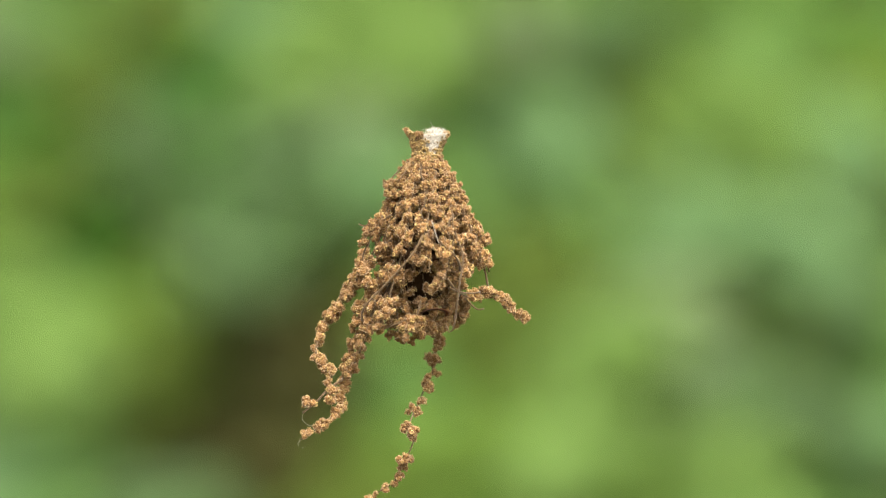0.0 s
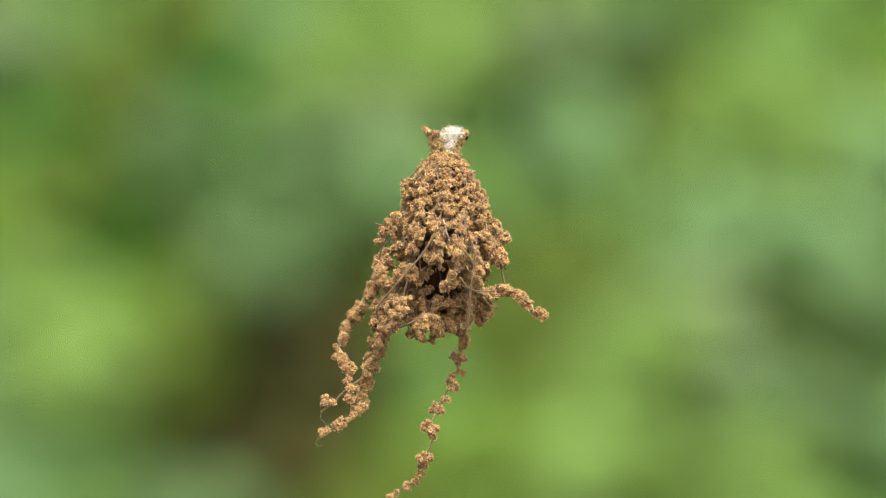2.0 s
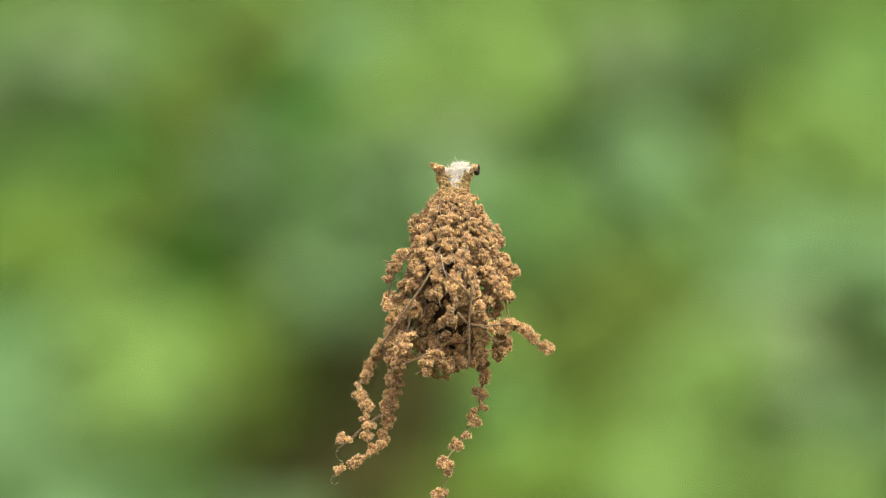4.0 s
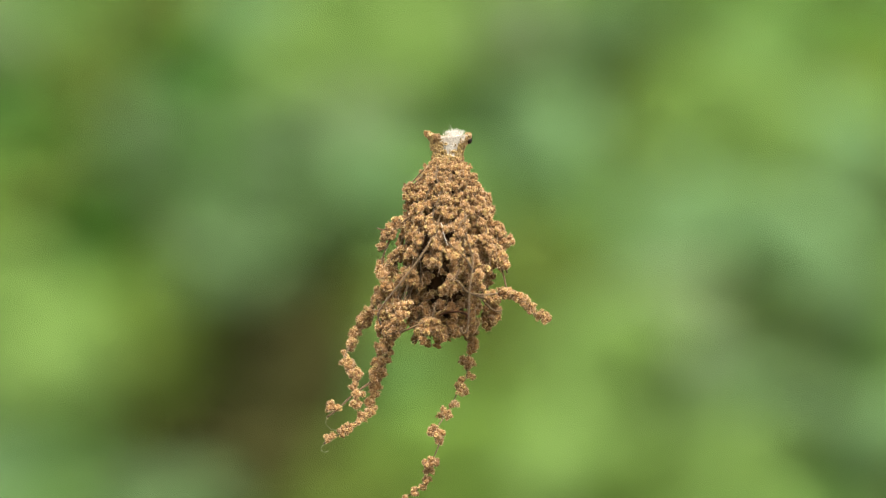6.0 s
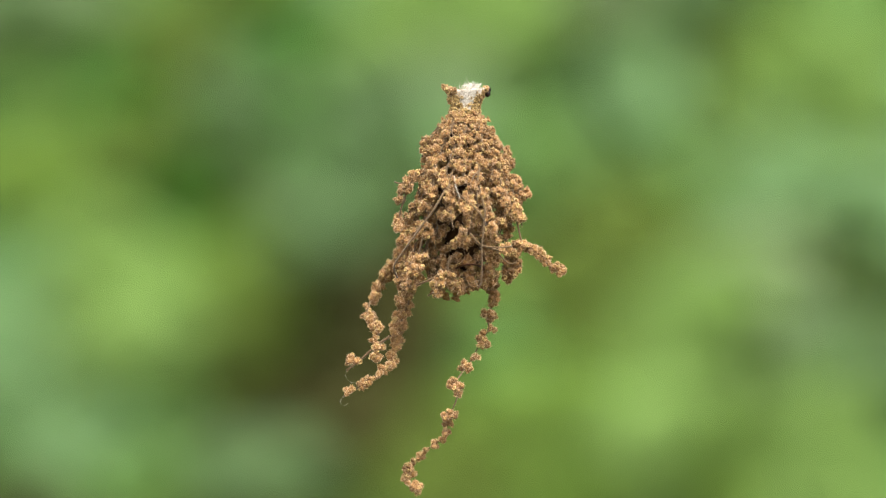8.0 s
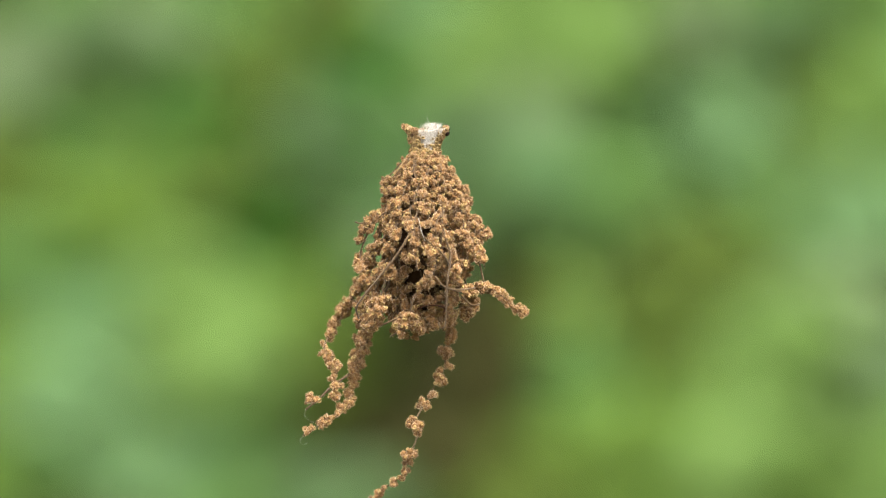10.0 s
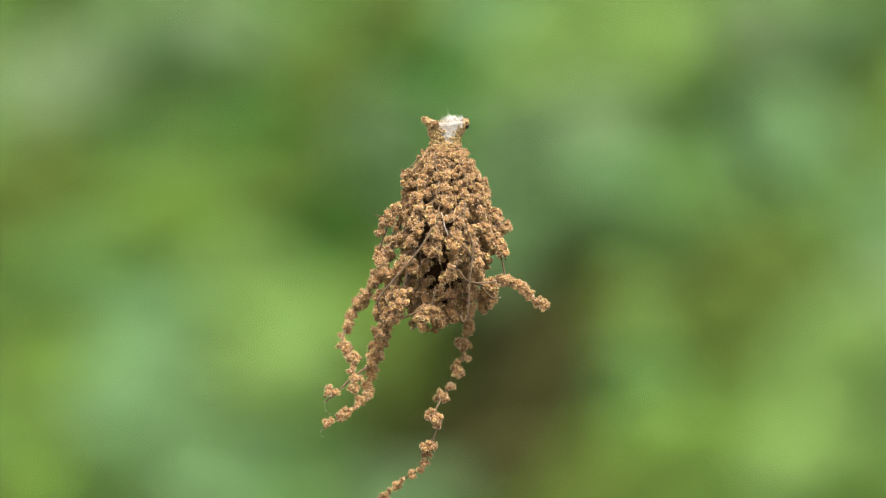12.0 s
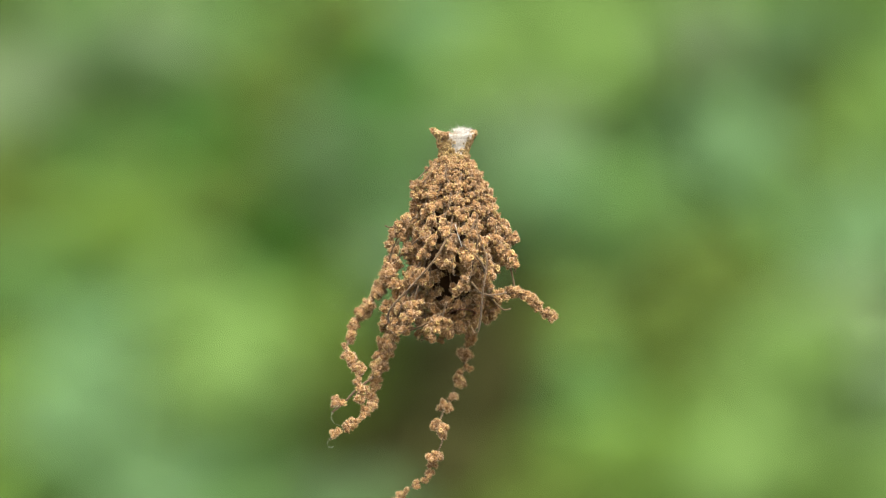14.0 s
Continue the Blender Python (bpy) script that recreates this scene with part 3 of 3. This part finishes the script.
    # the far rim of the hollow under the bag
    for pts in ([(-34, -316, 24), (-8, -322, 10), (20, -318, -8), (44, -304, -24), (52, -290, -30)],
                [(-14, -296, 10), (-4, -308, 4), (4, -318, -4)],
                [(46, -236, -8), (50, -272, -10), (42, -300, -16)],
                [(38, -246, 10), (44, -276, 4), (34, -304, -4)]):
        catkin(pts, rng, 1.5, 0.0, 1.0, 13, (0.66, 1.0), 8, True, "", (1, 2))
    # clusters low down beside the bag
    catkin([(72, -236, -10), (82, -262, -34), (86, -284, -45), (84, -300, -46)], rng, 1.5, 0.45, 1.0, 8, (0.7, 1.0), 9, True, "", (1, 3))
    catkin([(-80, -180, -40), (-104, -235, -70), (-122, -275, -90), (-140, -305, -100)], rng, 1.5, 0.2, 1.0, 12, (0.62, 0.95), 8, True, "", (1, 2))
    catkin([(70, -170, 60), (92, -195, 62), (100, -215, 62)], rng, 1.7, 0.1, 1.0, 15, (0.64, 1.0), 9, True, "", (1, 2))
    catkin([(2, -226, 100), (-8, -240, 98), (-16, -256, 92)], rng, 1.6, 0.1, 1.0, 12, (0.6, 0.85), 5, True, "", (1, 2), clear=True)
    catkin([(-26, -270, 60), (-34, -305, 50), (-52, -330, 40), (-64, -338, 34)], rng, 1.7, 0.1, 1.0, 15, (0.64, 1.0), 9, True, "", (1, 2))
    catkin([(-60, -180, 60), (-80, -260, 50), (-95, -320, 36)], rng, 1.7, 0.1, 1.0, 15, (0.64, 1.0), 9, True, "", (1, 2))
    catkin([(-86, -120, 20), (-104, -160, 10), (-115, -200, 0), (-104, -240, 5)], rng, 1.7, 0.1, 1.0, 15, (0.64, 1.0), 9, True, "", (1, 2))
    # tufts that stand out from the flanks
    for pts in ([(-70, -118, 20), (-92, -136, 12), (-106, -152, 8), (-116, -162, 8)],
                [(-72, -160, 30), (-96, -188, 14), (-110, -206, 8), (-112, -222, 4)],
                [(72, -112, 0), (88, -138, 14), (100, -158, 22), (106, -170, 22)],
                [(78, -160, 20), (94, -186, 24), (98, -208, 24)],
                [(60, -60, -20), (74, -84, -34), (86, -106, -46)],
                [(-60, -66, 14), (-74, -76, 10), (-80, -80, 8)],
                [(-28, -24, 14), (-42, -38, 20), (-54, -52, 22), (-64, -62, 20)],
                [(-26, -18, -4), (-42, -32, -8), (-58, -50, -10), (-72, -64, -12)],
                [(-40, -40, 4), (-58, -66, 6), (-76, -92, 6)]):
        catkin(pts, rng, 1.5, 0.3, 1.0, 13, (0.62, 0.92), 7, True, "", (1, 2))
    # bare stems across the front
    stems = [([(16, -128, 70), (24, -150, 92), (30, -175, 106), (34, -197, 108), (29, -247, 104), (29, -300, 88), (27, -320, 80), (22, -323, 76), (18, -312, 74)], 1.7),
             ([(-34, -140, 72), (-20, -154, 98), (-2, -172, 104), (20, -191, 106), (32, -208, 98), (38, -222, 76)], 2.4),
             ([(-24, -128, 66), (-34, -152, 92), (-56, -190, 96), (-88, -234, 74), (-116, -272, 46), (-124, -290, 34), (-118, -306, 14)], 1.9),
             ([(8, -231, 104), (28, -251, 98), (60, -254, 80), (82, -251, 66)], 1.7),
             ([(56, -262, 60), (66, -272, 62), (78, -282, 66), (90, -280, 66)], 1.7),
             ([(-90, -128, 20), (-104, -137, 10), (-118, -139, 4), (-124, -136, 2)], 1.7)]
    # and bare ends below and over the shoulders
    stems += [([(-40, -300, 40), (-80, -318, 34), (-100, -322, 30)], 2.0),
             ([(-14, -22, 24), (-24, -46, 42), (-18, -74, 62), (-27, -98, 72), (-20, -116, 80)], 1.4),
             ([(16, -40, 34), (28, -58, 46), (25, -80, 60), (34, -104, 68)], 1.3),
             ([(88, -196, 60), (94, -222, 62), (100, -248, 60)], 1.9)]
    for pts, thick in stems:
        line = spline([at(*p) for p in pts], 6 * U)
        bm = bmesh.new()
        tube(bm, line, thick * U, thick * 0.8 * U, 8, 0, 0.08, rng)
        for p in line:
            for _ in range(4):
                way = sprinkle(rng)
                hair(bm, p + way * thick * 0.8 * U, way, rng.uniform(1, 3) * U, 0.1 * U, 1)
        part("bare_stem", mesh_of("bare_stem", bm, STEM, HAIR), case, "bare grey-brown catkin stem")


def build_scrap():
    """A curled scrap of dark husk caught in the hollow under the bag."""
    bm = bmesh.new()
    rows = []
    for i in range(13):
        t = i / 12
        a = -0.5 + 3.2 * t
        ring = []
        for k in range(5):
            w = (k - 2) / 2
            bulge = 1 + 0.12 * w * w + 0.15 * noise.noise((t * 4, w * 2, 1))
            ring.append(bm.verts.new(at(8 + math.cos(a) * 24 * bulge, -290 - 5 * t + math.sin(a) * 9 * bulge, 30 + w * 9 * math.sin(math.pi * (0.1 + 0.85 * t)))))
        rows.append(ring)
    for a, b in zip(rows, rows[1:]):
        for k in range(4):
            bm.faces.new((a[k], a[k + 1], b[k + 1], b[k]))
    ob = part("curled_husk", mesh_of("curled_husk", bm, HUSK), case, "glossy dark red-brown curled husk")
    thick = ob.modifiers.new("thickness", "SOLIDIFY")
    thick.thickness = 1.6 * U


def rim(a, t):
    """The cuff's radius round its axis: narrow at the waist, flaring into two unequal horns at the rim."""
    horn = max(0, math.cos(a - 3.6)) ** 2
    other = max(0, math.cos(a - 0.1)) ** 3
    return 21 + 3 * max(0, 0.25 - t) * 4 + t ** 1.7 * (6 + 10 * horn + 9 * other), horn, other


def on_cuff(a, t):
    r, horn, other = rim(a, t)
    return at(math.cos(a) * r, -16 + t * (40 + 8 * horn + 6 * other), math.sin(a) * r * 0.9 + 4)


def build_collar(rng):
    """The narrow neck: a silk cuff with a notched rim, studded with husks."""
    bm = bmesh.new()
    rings = []
    n = 64
    for i in range(18):
        t = i / 17
        ring = []
        for k in range(n):
            a = 2 * math.pi * k / n
            p = on_cuff(a, t)
            ring.append(bm.verts.new(p * (1 + 0.05 * noise.noise(p / (7 * U))) + Vector((0, 0, 4 * t * noise.noise((math.cos(a) * 3, math.sin(a) * 3, 7)))) * U))
        rings.append(ring)
    for a, b in zip(rings, rings[1:]):
        for k in range(n):
            bm.faces.new((a[k], a[(k + 1) % n], b[(k + 1) % n], b[k]))
    # the plug of silk inside the rim
    plug = [bm.verts.new(v.co * 0.7 + at(2, 4 + 6 * noise.noise(v.co * 1400), 3)) for v in rings[-1]]
    for k in range(n):
        bm.faces.new((rings[-1][k], rings[-1][(k + 1) % n], plug[(k + 1) % n], plug[k])).material_index = 1
    tip = bm.verts.new(at(5, 26, 5))
    for k in range(n):
        bm.faces.new((plug[k], plug[(k + 1) % n], tip)).material_index = 1
    # matted silk down the front
    for i in range(2200):
        t = rng.random() ** 0.6
        a = 1.42 + rng.gauss(0, 0.1 + 0.36 * t)
        way = (Vector((rng.uniform(-0.5, 0.5), -0.8, 1)) + sprinkle(rng) * 0.7).normalized()
        hair(bm, on_cuff(a, t) + sprinkle(rng) * U, way, rng.uniform(3, 8) * U, 0.22 * U, 0)
    for i in range(1500):
        a, t = rng.uniform(0, 6.283), rng.random()
        way = (Vector((math.cos(a), -math.sin(a), 0.5)) + sprinkle(rng) * 0.9).normalized()
        hair(bm, on_cuff(a, t), way, rng.uniform(2, 6) * U, 0.17 * U, 0)
    # wisps drawn up to the thread
    for i in range(46):
        a = at(max(-8, min(24, rng.gauss(11, 8))), rng.uniform(14, 28), 12 + rng.gauss(3, 7))
        b = a + (Vector((rng.uniform(-0.6, 1.0), rng.uniform(-0.35, 0.3), 0.9)) + sprinkle(rng) * 0.5) * rng.uniform(7, 18) * U
        b.z = min(b.z, 48 * U)
        tube(bm, spline([a, (a + b) * 0.5 + sprinkle(rng) * 2.5 * U, b], 2.5 * U), rng.uniform(0.25, 0.6) * U, 0.1 * U, 5, 0, 0.3, rng)
    for i in range(1300):
        p = at(max(-10, min(26, rng.gauss(12, 8))), rng.uniform(14, 36), rng.gauss(9, 8))
        way = (Vector((rng.uniform(-0.4, 0.9), rng.uniform(-0.6, 0.3), 0.6)) + sprinkle(rng) * 0.6).normalized()
        hair(bm, p, way, rng.uniform(3, 9) * U, 0.22 * U, 0)
    part("silk_collar", mesh_of("silk_collar", bm, SILK, FLAKE), case, "white silk cuff at the neck")
    # husks and open anthers stuck on the cuff, fewer on the bare silk at the front
    bm = bmesh.new()
    for i in range(900):
        a, t = rng.uniform(0, 6.283), rng.uniform(-0.15, 1.02)
        bare = abs(a - 1.42 + 0.15 * math.sin(9 * t)) < 0.1 + 0.95 * max(0, t) ** 1.2
        if bare and rng.random() < (0.8 if t > 0.45 else 0.55 if t > 0.2 else 0.15):
            continue
        p = on_cuff(a, max(0, t)) + Vector((0, 0, 38 * min(0, t))) * U
        out = Vector((math.cos(a), -math.sin(a), 0.1))
        face = (out + sprinkle(rng) * 0.8).normalized()
        if i % 5 < 3:
            anther(bm, p + out * rng.uniform(0, 3.5) * U, face, rng.uniform(2.0, 3.4) * U, 1, 2)
            continue
        s = rng.uniform(2.2, 5.0) * U
        turn = Euler((rng.uniform(0, 6), rng.uniform(0, 6), rng.uniform(0, 6))).to_matrix().to_4x4()
        made = bmesh.ops.create_icosphere(bm, subdivisions=2, radius=1.0, matrix=Matrix.Translation(p) @ turn @ Matrix.Diagonal((s, s * 0.7, s * 0.5, 1)))
        for v in made["verts"]:
            v.co += (v.co - p) * (0.5 * noise.noise(v.co / (1.3 * U)) + 0.1)
    part("husk_crust", mesh_of("husk_crust", bm, FLAKE, ANTHER, STEM), case, "golden-brown husks and open anthers stuck on the silk")
    for i in range(130):
        a, t = rng.uniform(0, 6.283), rng.uniform(-0.45, 1.0) if i < 80 else rng.uniform(0.9, 1.05)
        if abs(a - 1.42) < 0.9 and t > 0.1:
            continue
        p = on_cuff(a, max(0, t)) + Vector((math.cos(a) * 22 * max(0, -t), -math.sin(a) * 22 * max(0, -t), 38 * min(0, t))) * U
        put_flower(p + Vector((math.cos(a), -math.sin(a), 0)) * 1.5 * U, rng.uniform(0.26, 0.42) + 0.3 * max(0, -t), case, math.sin(a) > -0.4, rng)
    # small flowers that close the shoulders under the cuff
    for i in range(96):
        a, up = i * 2.39996, -16 - 54 * (i / 96)
        r = girth(up) * rng.uniform(0.8, 1.08)
        put_flower(at(math.cos(a) * r, up, math.sin(a) * r + 3), rng.uniform(0.32, 0.54) + 0.14 * i / 96, case, math.sin(a) > -0.4, rng)
    # the dark head at the rim
    bm = bmesh.new()
    for c, s in ((at(38, 29, -20), (8, 7, 8)), (at(40, 22, -19), (5.5, 5, 6)), (at(37, 33, -20), (4.5, 4, 3.5))):
        bmesh.ops.create_icosphere(bm, subdivisions=3, radius=1.0, matrix=Matrix.Translation(c) @ Matrix.Diagonal((s[0] * U, s[1] * U, s[2] * U, 1)))
    part("larva_head", mesh_of("larva_head", bm, HEAD), case, "glossy dark brown head at the rim")
    # the thread on which it all hangs, and loose fibres
    bm = bmesh.new()
    tube(bm, [at(3, 36, 4), at(3, 300, 0), at(2, 1200, 0), at(0, 2600, 0)], 0.016 * U, 0.016 * U, 5)
    part("silk_thread", mesh_of("silk_thread", bm, SILK), case, "hair-thin silk thread")
    for pts, thick in (([(-207, -469, -36), (-209, -480, -34), (-200, -490, -32), (-190, -492, -31)], 0.16),
                       ([(-211, -515, -30), (-218, -524, -28), (-212, -531, -28), (-204, -528, -30)], 0.14),
                       ([(-20, -130, 92), (-17, -150, 104), (-10, -170, 104)], 0.6)):
        bm = bmesh.new()
        tube(bm, spline([at(*p) for p in pts], 3 * U), thick * U, thick * 0.8 * U, 5)
        part("loose_fibre", mesh_of("loose_fibre", bm, SILK), case, "loose white silk fibre")


def join_buried():
    """All buried flower clusters in one mesh."""
    verts, faces, mats = [], [], []
    total = 0
    cache = {}
    for me, m in buried:
        if me.name not in cache:
            co = np.empty(len(me.vertices) * 3)
            me.vertices.foreach_get("co", co)
            cache[me.name] = (co.reshape(-1, 3), [tuple(p.vertices) for p in me.polygons], [p.material_index for p in me.polygons])
        co, polys, mi = cache[me.name]
        a = np.array(m)
        verts.append(co @ a[:3, :3].T + a[:3, 3])
        faces += [tuple(v + total for v in p) for p in polys]
        mats += mi
        total += len(co)
    if not verts:
        return
    me = bpy.data.meshes.new("buried_flowers")
    me.from_pydata(np.concatenate(verts).tolist(), [], faces)
    for m in (FUZZ, ANTHER, HAIR):
        me.materials.append(m)
    me.polygons.foreach_set("material_index", mats)
    me.polygons.foreach_set("use_smooth", [False] * len(faces))
    tagged(part("flower_mass", me, case), "brown flower clusters packed inside the bag", "", "", "stuff")


build_core()
build_scrap()
build_free_catkins(random.Random(8))
build_collar(random.Random(4))
build_drape(random.Random(15))
join_buried()


def motions():
    """The case swings and turns on its thread."""
    walk(case, [
        (0, pose(-0.00292, -0.00082, 1.51759, -1.68, 1.79, 19.41)),
        (0.5, pose(-0.00327, -0.00009, 1.51828, -2.07, 1.54, 12.58)),
        (1, pose(-0.00245, 0.00071, 1.51655, -2.59, 0.91, 2.46)),
        (1.5, pose(-0.00228, 0.00086, 1.51628, -2.57, 0.56, 0.36)),
        (2, pose(-0.00422, 0.00086, 1.51721, -2.23, 1.50, 12.03)),
        (2.5, pose(-0.00713, 0.00010, 1.51780, -1.80, 1.52, 16.10)),
        (3, pose(-0.01218, 0.00012, 1.51708, -2.44, 0.85, 3.41)),
        (3.5, pose(-0.01417, -0.00068, 1.51506, -2.64, 0.23, -4.35)),
        (3.7, pose(-0.01626, -0.00073, 1.51602, -2.80, -0.03, -2.00)),
        (5.8, pose(0.00069, -0.00010, 1.51606, -0.87, 0.46, 4.30)),
        (6, pose(0.00092, -0.00210, 1.51593, -2.69, 0.67, 5.99)),
        (6.5, pose(-0.00260, -0.00074, 1.51525, -2.86, 0.86, 6.04)),
        (7, pose(-0.00658, -0.00082, 1.51562, -3.19, 0.53, 3.75)),
        (7.5, pose(-0.00977, -0.00042, 1.51551, -3.08, 0.11, 0.69)),
        (8, pose(-0.01207, -0.00079, 1.51742, -2.78, 0.31, 1.82)),
        (8.5, pose(-0.01509, 0.00019, 1.51635, -1.81, 0.70, 9.21)),
        (8.7, pose(-0.01552, 0.00109, 1.51631, -2.19, 0.79, 11.16)),
        (10.8, pose(-0.04402, -0.00219, 1.51648, 1.47, -0.02, 6.85)),
        (11, pose(-0.04462, -0.00204, 1.51679, 1.45, -0.04, 8.74)),
        (11.5, pose(-0.04330, -0.00144, 1.51880, 1.34, 0.25, 11.83)),
        (12, pose(-0.04135, -0.00088, 1.51846, 1.34, 0.10, 11.93)),
        (12.5, pose(-0.04063, -0.00062, 1.51697, 1.25, 0.02, 7.82)),
        (13, pose(-0.03690, -0.00028, 1.51792, 1.24, -0.08, 6.54)),
        (13.5, pose(-0.03377, 0.00099, 1.51831, 1.94, 0.12, 14.90)),
        (14, pose(-0.03016, 0.00076, 1.51850, 2.25, 0.14, 17.23)),
    ])


motions()
